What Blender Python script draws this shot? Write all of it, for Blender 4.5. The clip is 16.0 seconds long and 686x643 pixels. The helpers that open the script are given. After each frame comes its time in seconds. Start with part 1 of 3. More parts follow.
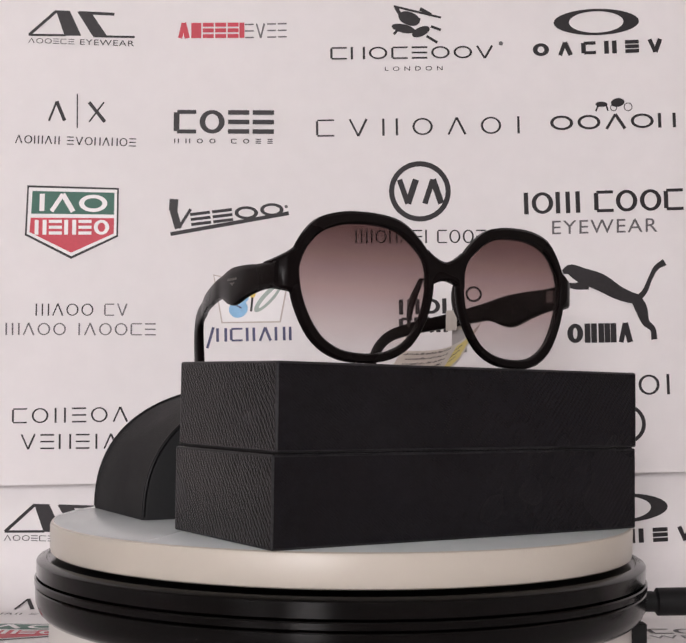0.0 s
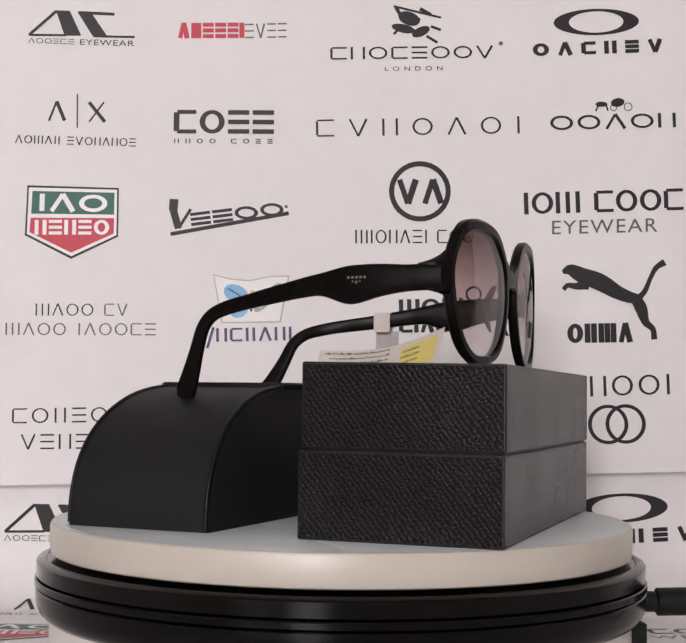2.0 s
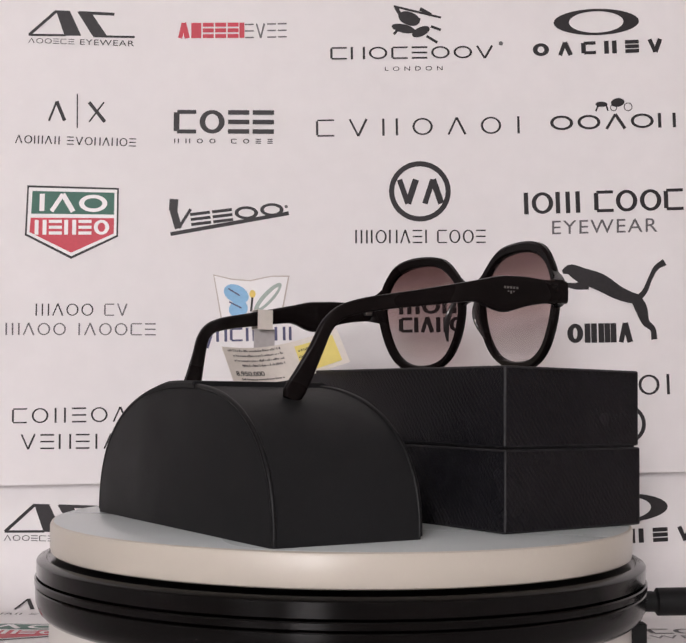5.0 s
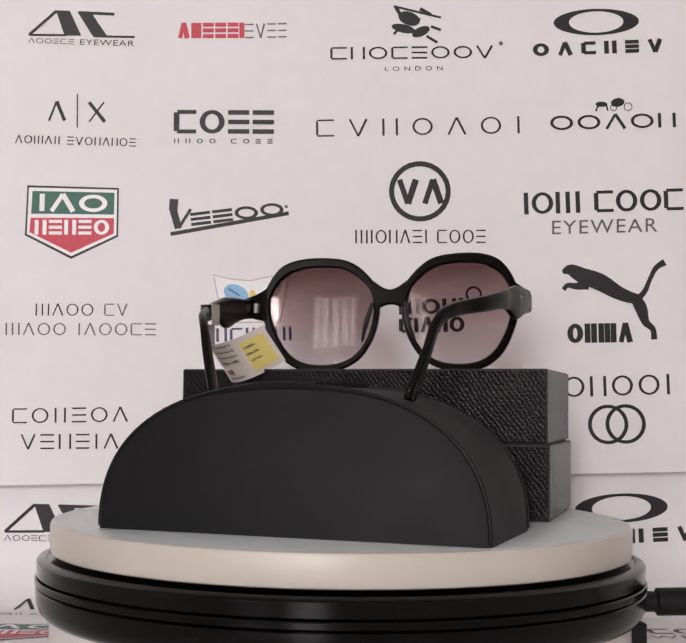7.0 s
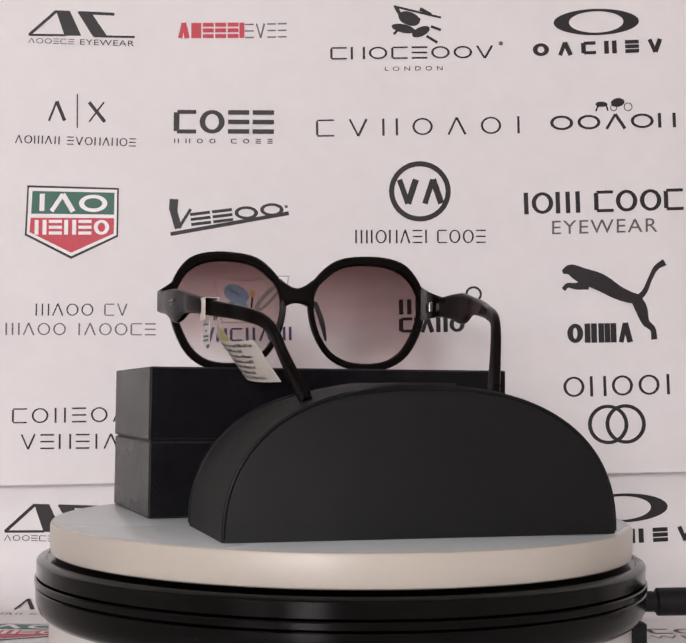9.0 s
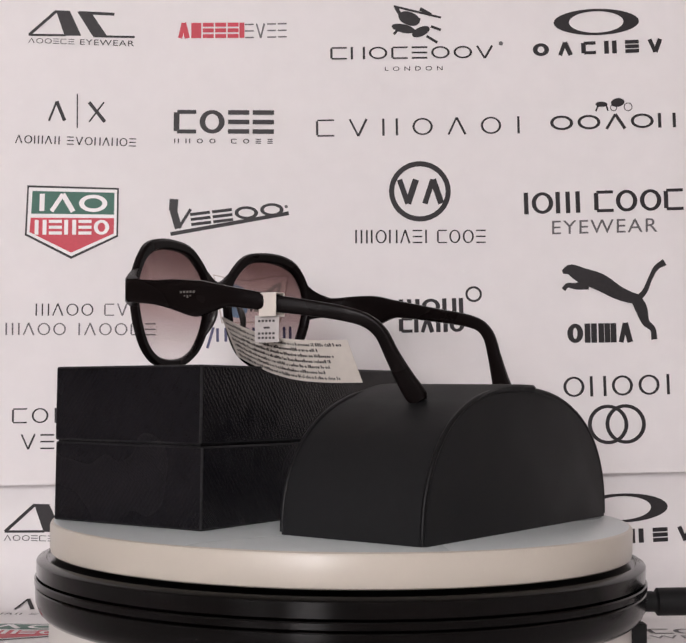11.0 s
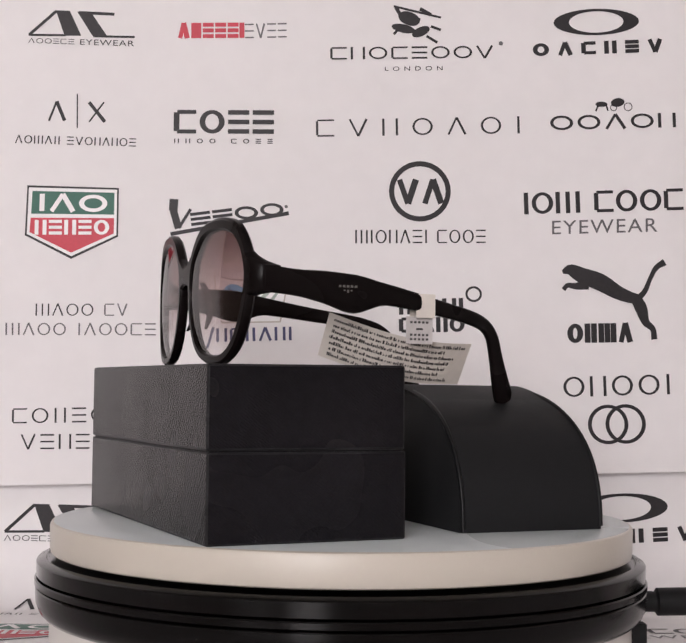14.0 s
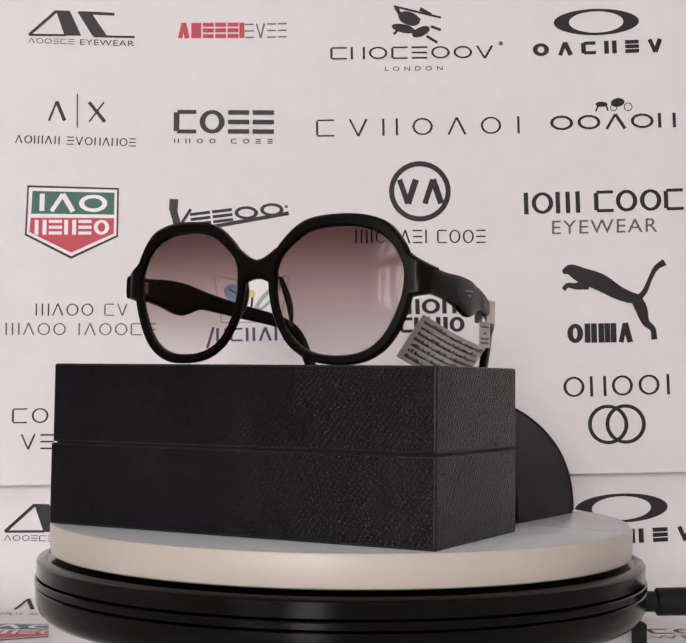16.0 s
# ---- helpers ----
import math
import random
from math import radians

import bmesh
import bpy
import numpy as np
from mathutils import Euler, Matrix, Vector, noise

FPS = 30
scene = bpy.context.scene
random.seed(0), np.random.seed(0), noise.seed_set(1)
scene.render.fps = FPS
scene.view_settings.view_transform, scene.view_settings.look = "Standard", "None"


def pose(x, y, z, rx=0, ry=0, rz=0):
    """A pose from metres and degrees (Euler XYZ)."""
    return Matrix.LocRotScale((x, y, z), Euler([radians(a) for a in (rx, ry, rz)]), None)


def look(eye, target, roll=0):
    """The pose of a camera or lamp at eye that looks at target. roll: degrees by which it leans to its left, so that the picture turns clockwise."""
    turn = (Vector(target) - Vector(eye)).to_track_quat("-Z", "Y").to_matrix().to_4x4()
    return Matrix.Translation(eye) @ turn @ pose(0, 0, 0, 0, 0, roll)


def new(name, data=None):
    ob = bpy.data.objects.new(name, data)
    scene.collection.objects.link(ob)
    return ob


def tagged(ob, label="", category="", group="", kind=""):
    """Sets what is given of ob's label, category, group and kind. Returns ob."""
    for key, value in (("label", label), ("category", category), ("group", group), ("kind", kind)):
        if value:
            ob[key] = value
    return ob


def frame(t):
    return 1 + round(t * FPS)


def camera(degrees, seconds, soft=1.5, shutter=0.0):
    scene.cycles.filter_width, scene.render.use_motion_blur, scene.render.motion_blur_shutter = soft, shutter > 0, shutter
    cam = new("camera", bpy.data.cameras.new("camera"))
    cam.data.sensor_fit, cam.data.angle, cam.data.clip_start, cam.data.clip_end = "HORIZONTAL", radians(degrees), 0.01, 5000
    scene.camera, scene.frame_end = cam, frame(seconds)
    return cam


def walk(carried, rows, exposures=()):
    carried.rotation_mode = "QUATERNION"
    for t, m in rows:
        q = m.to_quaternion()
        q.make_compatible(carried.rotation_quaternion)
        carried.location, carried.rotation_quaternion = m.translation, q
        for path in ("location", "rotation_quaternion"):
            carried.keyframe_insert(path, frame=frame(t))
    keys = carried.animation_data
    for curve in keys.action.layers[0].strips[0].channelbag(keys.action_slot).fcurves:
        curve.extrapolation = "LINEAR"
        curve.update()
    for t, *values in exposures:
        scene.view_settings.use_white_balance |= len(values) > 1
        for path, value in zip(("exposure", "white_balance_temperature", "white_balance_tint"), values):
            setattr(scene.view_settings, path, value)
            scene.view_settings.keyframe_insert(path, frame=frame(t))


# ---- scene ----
# The eye stands still in front of a turntable whose axis is the world's z; the plate's top is at height 0.
EYE = (0.0, -0.5737, 0.0542)
AIM = (-0.00303, 0.4263, 0.1120)
cam = camera(30.25, 16.0, soft=1.7)
walk(cam, [(0.0, look(EYE, AIM, 0.645)), (16.0, look(EYE, AIM, 0.645))], exposures=[(0.0, 0.0, 6500, 10), (16.0, 0.0, 6500, 10)])

# ---- light: daylight through two windows behind the eye, room tones set to suit ----
world = bpy.data.worlds.new("daylight")
scene.world = world
world.use_nodes = True
wn = world.node_tree.nodes
sky = wn.new("ShaderNodeTexSky")
sky.sky_type, sky.sun_disc, sky.sun_elevation, sky.sun_rotation = "NISHITA", False, radians(45), radians(40)
world.node_tree.links.new(sky.outputs[0], wn["Background"].inputs[0])
wn["Background"].inputs[1].default_value = 0.12

WINDOWS = [(-2.20, -1.30, 0.08, 1.40), (-0.90, -0.24, 0.08, 1.40)]      # openings in the rear wall: x0, x1, z0, z1
REAR = -3.0
for (x0, x1, z0, z1), power in zip(WINDOWS, (28.0, 131.0)):
    lamp = bpy.data.lights.new("window_daylight", "AREA")
    lamp.shape, lamp.size, lamp.size_y, lamp.energy, lamp.color = "RECTANGLE", x1 - x0 - 0.1, z1 - z0 - 0.1, power * (x1 - x0), (1.0, 0.935, 0.945)
    new("window_daylight", lamp).matrix_world = look(((x0 + x1) / 2, REAR - 0.06, (z0 + z1) / 2), ((x0 + x1) / 2, 0, (z0 + z1) / 2))


# ---- materials ----
def material(name, color, rough=0.5, metal=0.0, spec=0.5, grain=0.0, grain_scale=200.0, bump=0.0, bump_scale=400.0, wear=0.0, coat=0.0, detail=4.0):
    """Principled surface: colour varied at two scales, relief and uneven gloss."""
    m = bpy.data.materials.new(name)
    m.use_nodes = True
    nt = m.node_tree
    b = nt.nodes["Principled BSDF"]
    b.inputs["Roughness"].default_value, b.inputs["Metallic"].default_value = rough, metal
    b.inputs["Specular IOR Level"].default_value, b.inputs["Coat Weight"].default_value = spec, coat
    b.inputs["Base Color"].default_value = (*color, 1)
    tc = nt.nodes.new("ShaderNodeTexCoord")
    if grain:
        fine, broad, mix = nt.nodes.new("ShaderNodeTexNoise"), nt.nodes.new("ShaderNodeTexNoise"), nt.nodes.new("ShaderNodeMath")
        fine.inputs["Scale"].default_value, broad.inputs["Scale"].default_value = grain_scale, grain_scale / 14
        fine.inputs["Detail"].default_value = detail
        mix.operation = "ADD"
        ramp = nt.nodes.new("ShaderNodeMapRange")
        ramp.inputs["From Min"].default_value, ramp.inputs["From Max"].default_value = 0.6, 1.4
        ramp.inputs["To Min"].default_value, ramp.inputs["To Max"].default_value = 1 - grain, 1 + grain
        mul = nt.nodes.new("ShaderNodeVectorMath")
        mul.operation = "SCALE"
        mul.inputs[0].default_value = color
        for n in (fine, broad):
            nt.links.new(tc.outputs["Object"], n.inputs["Vector"])
        nt.links.new(fine.outputs[0], mix.inputs[0])
        nt.links.new(broad.outputs[0], mix.inputs[1])
        nt.links.new(mix.outputs[0], ramp.inputs["Value"])
        nt.links.new(ramp.outputs[0], mul.inputs["Scale"])
        nt.links.new(mul.outputs[0], b.inputs["Base Color"])
        if wear:
            rr = nt.nodes.new("ShaderNodeMapRange")
            rr.inputs["From Min"].default_value, rr.inputs["From Max"].default_value = 0.3, 0.7
            rr.inputs["To Min"].default_value, rr.inputs["To Max"].default_value = rough - wear, rough + wear
            nt.links.new(broad.outputs[0], rr.inputs["Value"])
            nt.links.new(rr.outputs[0], b.inputs["Roughness"])
    if bump:
        n = nt.nodes.new("ShaderNodeTexNoise")
        n.inputs["Scale"].default_value, n.inputs["Detail"].default_value = bump_scale, 3
        bp = nt.nodes.new("ShaderNodeBump")
        bp.inputs["Strength"].default_value, bp.inputs["Distance"].default_value = bump, 0.0005
        nt.links.new(tc.outputs["Object"], n.inputs["Vector"])
        nt.links.new(n.outputs[0], bp.inputs["Height"])
        nt.links.new(bp.outputs[0], b.inputs["Normal"])
    return m


def leather_material(name, color, rough, pebble, spec):
    """Cross-grained leatherette: short raised dashes in slanted rows, pressed unevenly and rubbed smooth in places."""
    m = material(name, color, rough, spec=spec, grain=0.3, grain_scale=260, wear=0.05)
    nt = m.node_tree
    b = nt.nodes["Principled BSDF"]
    b.inputs["Specular Tint"].default_value = (1.0, 0.87, 0.82, 1)
    tc = nt.nodes.new("ShaderNodeTexCoord")
    sep, add, comb = nt.nodes.new("ShaderNodeSeparateXYZ"), nt.nodes.new("ShaderNodeMath"), nt.nodes.new("ShaderNodeCombineXYZ")
    wob, mixv = nt.nodes.new("ShaderNodeTexNoise"), nt.nodes.new("ShaderNodeVectorMath")
    wob.inputs["Scale"].default_value, wob.inputs["Detail"].default_value = 90, 2
    mixv.operation = "MULTIPLY_ADD"
    mixv.inputs[1].default_value = (0.0022, 0.0022, 0)
    mp = nt.nodes.new("ShaderNodeMapping")
    mp.vector_type = "TEXTURE"
    mp.inputs["Rotation"].default_value = (0, 0, radians(-38))
    mp.inputs["Scale"].default_value = (1.0, 0.50, 1.0)
    v = nt.nodes.new("ShaderNodeTexVoronoi")
    v.voronoi_dimensions = "2D"
    v.inputs["Scale"].default_value, v.inputs["Randomness"].default_value = 520, 0.38
    rub, rubr = nt.nodes.new("ShaderNodeTexNoise"), nt.nodes.new("ShaderNodeMapRange")
    rub.inputs["Scale"].default_value, rub.inputs["Detail"].default_value = 38, 3
    rubr.inputs["From Min"].default_value, rubr.inputs["From Max"].default_value = 0.15, 0.85
    rubr.inputs["To Min"].default_value, rubr.inputs["To Max"].default_value = 0.6 * pebble, 1.1 * pebble
    nt.links.new(tc.outputs["Object"], sep.inputs[0])
    nt.links.new(tc.outputs["Object"], wob.inputs["Vector"])
    nt.links.new(tc.outputs["Object"], rub.inputs["Vector"])
    nt.links.new(sep.outputs["X"], add.inputs[0])
    nt.links.new(sep.outputs["Y"], add.inputs[1])
    nt.links.new(add.outputs[0], comb.inputs[0])
    nt.links.new(sep.outputs["Z"], comb.inputs[1])
    nt.links.new(wob.outputs["Color"], mixv.inputs[0])
    nt.links.new(comb.outputs[0], mixv.inputs[2])
    bp = nt.nodes.new("ShaderNodeBump")
    bp.invert = True
    bp.inputs["Distance"].default_value = 0.00032
    nt.links.new(mixv.outputs[0], mp.inputs[0])
    nt.links.new(mp.outputs[0], v.inputs["Vector"])
    nt.links.new(v.outputs["Distance"], bp.inputs["Height"])
    nt.links.new(rub.outputs[0], rubr.inputs["Value"])
    nt.links.new(rubr.outputs[0], bp.inputs["Strength"])
    nt.links.new(bp.outputs[0], b.inputs["Normal"])
    return m


def sheet_material(name):
    """Satin vinyl banner with faint broad waves and creases."""
    m = material(name, (0.80, 0.775, 0.775), 0.6, spec=0.25, grain=0.025, grain_scale=90, wear=0.06)
    nt = m.node_tree
    b = nt.nodes["Principled BSDF"]
    tc = nt.nodes.new("ShaderNodeTexCoord")
    mp = nt.nodes.new("ShaderNodeMapping")
    mp.inputs["Rotation"].default_value = (0, radians(35), 0)
    mp.inputs["Scale"].default_value = (1.0, 1.0, 0.35)
    n = nt.nodes.new("ShaderNodeTexNoise")
    n.inputs["Scale"].default_value, n.inputs["Detail"].default_value = 13, 2
    bp = nt.nodes.new("ShaderNodeBump")
    bp.inputs["Strength"].default_value, bp.inputs["Distance"].default_value = 0.35, 0.004
    nt.links.new(tc.outputs["Object"], mp.inputs[0])
    nt.links.new(mp.outputs[0], n.inputs["Vector"])
    nt.links.new(n.outputs[0], bp.inputs["Height"])
    nt.links.new(bp.outputs[0], b.inputs["Normal"])
    return m


def lens_material():
    """Gradient-tinted lens: dark mauve brown at the top, nearly clear at the foot, with a reflecting surface."""
    m = bpy.data.materials.new("gradient_lens")
    m.use_nodes = True
    nt = m.node_tree
    nt.nodes.remove(nt.nodes["Principled BSDF"])
    tc, sep, ramp = nt.nodes.new("ShaderNodeTexCoord"), nt.nodes.new("ShaderNodeSeparateXYZ"), nt.nodes.new("ShaderNodeValToRGB")
    rng = nt.nodes.new("ShaderNodeMapRange")
    rng.inputs["From Min"].default_value, rng.inputs["From Max"].default_value = 0.003, 0.056
    els = ramp.color_ramp.elements
    els[0].position, els[0].color = 0.05, LENS_FOOT
    els[1].position, els[1].color = 0.92, LENS_TOP
    mid = els.new(0.5)
    mid.color = LENS_MID
    tr, gl, fr, mix = (nt.nodes.new("ShaderNode" + k) for k in ("BsdfTransparent", "BsdfGlossy", "LayerWeight", "MixShader"))
    steep, gloss = nt.nodes.new("ShaderNodeMath"), nt.nodes.new("ShaderNodeMapRange")
    steep.operation = "POWER"
    steep.inputs[1].default_value = 4.5
    gloss.inputs["To Min"].default_value, gloss.inputs["To Max"].default_value = 0.017, 0.75
    gl.inputs["Roughness"].default_value = 0.03
    fr.inputs["Blend"].default_value = 0.5
    nt.links.new(tc.outputs["Object"], sep.inputs[0])
    nt.links.new(sep.outputs["Z"], rng.inputs["Value"])
    nt.links.new(rng.outputs[0], ramp.inputs[0])
    nt.links.new(ramp.outputs[0], tr.inputs[0])
    nt.links.new(fr.outputs["Facing"], steep.inputs[0])
    nt.links.new(steep.outputs[0], gloss.inputs["Value"])
    nt.links.new(gloss.outputs[0], mix.inputs[0])
    nt.links.new(tr.outputs[0], mix.inputs[1])
    nt.links.new(gl.outputs[0], mix.inputs[2])
    nt.links.new(mix.outputs[0], nt.nodes["Material Output"].inputs[0])
    return m


# each lens is a solid with two faces, so a ray is tinted twice
LENS_FOOT, LENS_MID, LENS_TOP = (0.93, 0.91, 0.91, 1), (0.67, 0.575, 0.57, 1), (0.37, 0.275, 0.27, 1)
M_SHEET = sheet_material("banner_vinyl")
INK = {"ink": material("black_print", (0.028, 0.025, 0.027), 0.45, spec=0.2, grain=0.2, grain_scale=500),
       "grey_ink": material("grey_print", (0.13, 0.123, 0.127), 0.4, spec=0.25, grain=0.1, grain_scale=500),
       "red_ink": material("red_print", (0.54, 0.036, 0.062), 0.4, spec=0.22, grain=0.1, grain_scale=500),
       "green_ink": material("green_print", (0.023, 0.12, 0.083), 0.4, spec=0.22, grain=0.1, grain_scale=500),
       "white_ink": material("white_print", (0.80, 0.78, 0.78), 0.42, grain=0.02, grain_scale=300),
       "blue_ink": material("blue_print", (0.22, 0.45, 0.68), 0.4, spec=0.25, grain=0.15, grain_scale=400),
       "navy_ink": material("navy_print", (0.06, 0.06, 0.14), 0.4, spec=0.25, grain=0.1, grain_scale=400),
       "sage_ink": material("sage_print", (0.34, 0.40, 0.36), 0.4, spec=0.25, grain=0.15, grain_scale=400),
       "tan_ink": material("tan_print", (0.50, 0.44, 0.40), 0.4, spec=0.25, grain=0.1, grain_scale=400),
       "yellow_ink": material("yellow_print", (0.75, 0.55, 0.12), 0.4, spec=0.25, grain=0.1, grain_scale=400)}
M_WALL = material("white_wall_paint", (0.78, 0.76, 0.75), 0.8, grain=0.03, grain_scale=30, bump=0.2, bump_scale=120)
# unseen walls, darkened so the black box sides reflect less
M_DIM = material("unseen_dark_wall", (0.17, 0.135, 0.115), 0.55, grain=0.2, grain_scale=20)
M_CREAM = material("cream_wall_paint", (0.30, 0.255, 0.22), 0.8, grain=0.04, grain_scale=30)
M_CEIL = material("white_ceiling_paint", (0.82, 0.81, 0.80), 0.85, grain=0.02, grain_scale=30)
M_FLOOR = material("beige_floor_tile", (0.42, 0.37, 0.33), 0.35, grain=0.12, grain_scale=25)
M_TABLE = material("pale_table_laminate", (0.62, 0.58, 0.55), 0.4, grain=0.06, grain_scale=60)
M_FRAME = material("white_window_frame", (0.75, 0.75, 0.74), 0.4, grain=0.03, grain_scale=50)
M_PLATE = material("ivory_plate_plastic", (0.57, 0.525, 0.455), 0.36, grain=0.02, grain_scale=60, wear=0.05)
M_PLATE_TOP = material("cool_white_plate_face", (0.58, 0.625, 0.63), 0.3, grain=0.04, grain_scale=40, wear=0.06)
M_BLACK = material("glossy_black_plastic", (0.0026, 0.0022, 0.0022), 0.13, spec=0.16, grain=0.3, grain_scale=150, wear=0.05, bump=0.03, bump_scale=900)
M_BASE = material("white_base_plastic", (0.74, 0.71, 0.67), 0.4, grain=0.03, grain_scale=60)
M_BOX = leather_material("black_grained_leatherette", (0.0082, 0.0080, 0.0101), 0.24, 1.0, 0.17)
M_EDGE = material("scuffed_black_corner", (0.015, 0.0145, 0.016), 0.42, spec=0.25, grain=0.95, grain_scale=700)
M_SEAM = material("worn_black_edge", (0.012, 0.0115, 0.0125), 0.45, spec=0.2, grain=0.3, grain_scale=400)
M_PIPING = material("worn_black_piping", (0.007, 0.007, 0.0078), 0.42, spec=0.2, grain=0.4, grain_scale=500)
M_CASE = material("smooth_black_leatherette", (0.0088, 0.0091, 0.0100), 0.62, spec=0.24, grain=0.15, grain_scale=500, bump=0.25, bump_scale=2500, wear=0.05)
M_ACETATE = material("polished_black_acetate", (0.0060, 0.0042, 0.0042), 0.28, spec=0.09, grain=0.2, grain_scale=300, wear=0.04)
M_PAD = material("smoky_nose_pad", (0.03, 0.026, 0.026), 0.2)
M_METAL = material("silver_hinge_metal", (0.36, 0.35, 0.34), 0.3, metal=1.0, grain=0.1, grain_scale=600)
M_LETTER = material("pale_metal_lettering", (0.17, 0.16, 0.15), 0.4, metal=0.3)
M_PAPER = material("white_label_paper", (0.70, 0.65, 0.59), 0.6, grain=0.06, grain_scale=300, bump=0.3, bump_scale=160)
M_FILM = material("greyish_tag_film", (0.56, 0.53, 0.52), 0.3, grain=0.12, grain_scale=400, bump=0.5, bump_scale=300)
M_YELLOW = material("yellow_sticker_paper", (0.78, 0.66, 0.20), 0.6, grain=0.05, grain_scale=300)
M_TEXT = material("label_print", (0.05, 0.045, 0.045), 0.6)
M_RUBBER = material("black_cable_rubber", (0.008, 0.008, 0.0085), 0.5, spec=0.2, grain=0.2, grain_scale=300)
M_LENS = lens_material()


# ---- mesh helpers ----
def part(name, bm, mat, parent=None, label="", smooth=False):
    """Links a bmesh as one mesh object, under a thing or on its own."""
    me = bpy.data.meshes.new(name)
    bmesh.ops.recalc_face_normals(bm, faces=bm.faces)
    bm.to_mesh(me)
    bm.free()
    for m in (mat if isinstance(mat, (list, tuple)) else [mat]):
        me.materials.append(m)
    if smooth:
        me.polygons.foreach_set("use_smooth", [True] * len(me.polygons))
        me.set_sharp_from_angle(angle=radians(38))
    ob = new(name, me)
    ob.parent = parent
    if label:
        tagged(ob, label)
    return ob


def block(bm, x0, x1, y0, y1, z0, z1, bevel=0.0, segs=2):
    """A box with rounded edges, added to bm."""
    made = bmesh.ops.create_cube(bm, size=1.0)["verts"]
    for v in made:
        v.co = Vector(((x0 + x1) / 2 + v.co.x * (x1 - x0), (y0 + y1) / 2 + v.co.y * (y1 - y0), (z0 + z1) / 2 + v.co.z * (z1 - z0)))
    if bevel:
        bmesh.ops.bevel(bm, geom=list({e for v in made for e in v.link_edges}), offset=bevel, segments=segs, profile=0.5, affect="EDGES")
    return bm


def lathe(profile, steps=128):
    """A solid of revolution round z from (radius, height) pairs; the ends are closed on the axis."""
    bm = bmesh.new()
    rings = []
    for r, z in profile:
        rings.append([bm.verts.new((r * math.cos(2 * math.pi * i / steps), r * math.sin(2 * math.pi * i / steps), z)) for i in range(steps)])
    for a, b in zip(rings, rings[1:]):
        for i in range(steps):
            bm.faces.new((a[i], a[(i + 1) % steps], b[(i + 1) % steps], b[i]))
    bm.faces.new(rings[0])
    bm.faces.new(rings[-1])
    return bm


def tube(bm, path, radii, sides=16):
    """A round bar along a path of points, closed at both ends."""
    pts = [Vector(p) for p in path]
    rings = []
    for i, p in enumerate(pts):
        d = (pts[min(i + 1, len(pts) - 1)] - pts[max(i - 1, 0)]).normalized()
        a = d.cross(Vector((0, 0, 1)))
        a = a.normalized() if a.length > 1e-4 else Vector((1, 0, 0))
        b = d.cross(a)
        rings.append([bm.verts.new(p + radii[i] * (math.cos(k) * a + math.sin(k) * b)) for k in (2 * math.pi * j / sides for j in range(sides))])
    for u, w in zip(rings, rings[1:]):
        for j in range(sides):
            bm.faces.new((u[j], u[(j + 1) % sides], w[(j + 1) % sides], w[j]))
    bm.faces.new(rings[0])
    bm.faces.new(rings[-1])
    return bm


def smooth_path(knots, n):
    """n rows along a Catmull-Rom line through rows of numbers."""
    k = np.array(knots, float)
    k = np.vstack([2 * k[0] - k[1], k, 2 * k[-1] - k[-2]])
    out = []
    for s in np.linspace(0, len(k) - 3 - 1e-6, n):
        i, f = int(s), s - int(s)
        a, b, c, d = k[i:i + 4]
        out.append(0.5 * (2 * b + (c - a) * f + (2 * a - 5 * b + 4 * c - d) * f * f + (3 * b - a - 3 * c + d) * f ** 3))
    return np.array(out)


def rounded_solid(bm, sections):
    """A skin over closed sections (lists of points), capped at the ends."""
    rings = [[bm.verts.new(p) for p in s] for s in sections]
    n = len(rings[0])
    for a, b in zip(rings, rings[1:]):
        for j in range(n):
            bm.faces.new((a[j], a[(j + 1) % n], b[(j + 1) % n], b[j]))
    bm.faces.new(rings[0])
    bm.faces.new(rings[-1])
    return bm


# ---- room: unseen, its walls toned and placed to steer bounce and reflections ----
def wall_plate(name, x0, x1, y0, y1, z0, z1, mat, label):
    return tagged(part(name, block(bmesh.new(), x0, x1, y0, y1, z0, z1), mat), label, "wall", kind="structure")


# EAST is added close by as a white bounce for the right side
FLOOR, TOP, WEST, EAST, NORTH = -0.825, 1.85, -2.7, 1.15, 0.24
tagged(part("floor", block(bmesh.new(), WEST - 0.2, EAST + 0.2, REAR - 0.2, NORTH + 0.2, FLOOR - 0.1, FLOOR), M_FLOOR), "beige tiled floor of the shop room", "floor", kind="structure")
tagged(part("ceiling", block(bmesh.new(), WEST - 0.2, EAST + 0.2, REAR - 0.2, NORTH + 0.2, TOP, TOP + 0.1), M_CEIL), "plain white painted ceiling", "ceiling", kind="structure")
wall_plate("wall_north", WEST, EAST, NORTH, NORTH + 0.15, FLOOR, TOP, M_DIM, "unseen dark brown wall behind the printed banner, toned to cut reflections")
wall_plate("wall_west", WEST - 0.15, WEST, REAR, NORTH + 0.15, FLOOR, TOP, M_DIM, "unseen dark brown side wall, toned to cut reflections")
wall_plate("wall_east", EAST, EAST + 0.15, REAR, NORTH + 0.15, FLOOR, TOP, M_WALL, "unseen white side wall, placed close to bounce light")
bm = bmesh.new()
edge = WEST
for x0, x1, z0, z1 in WINDOWS:
    block(bm, edge, x0, REAR - 0.15, REAR, FLOOR, TOP)
    block(bm, x0, x1, REAR - 0.15, REAR, FLOOR, z0)
    block(bm, x0, x1, REAR - 0.15, REAR, z1, TOP)
    edge = x1
block(bm, edge, EAST, REAR - 0.15, REAR, FLOOR, TOP)
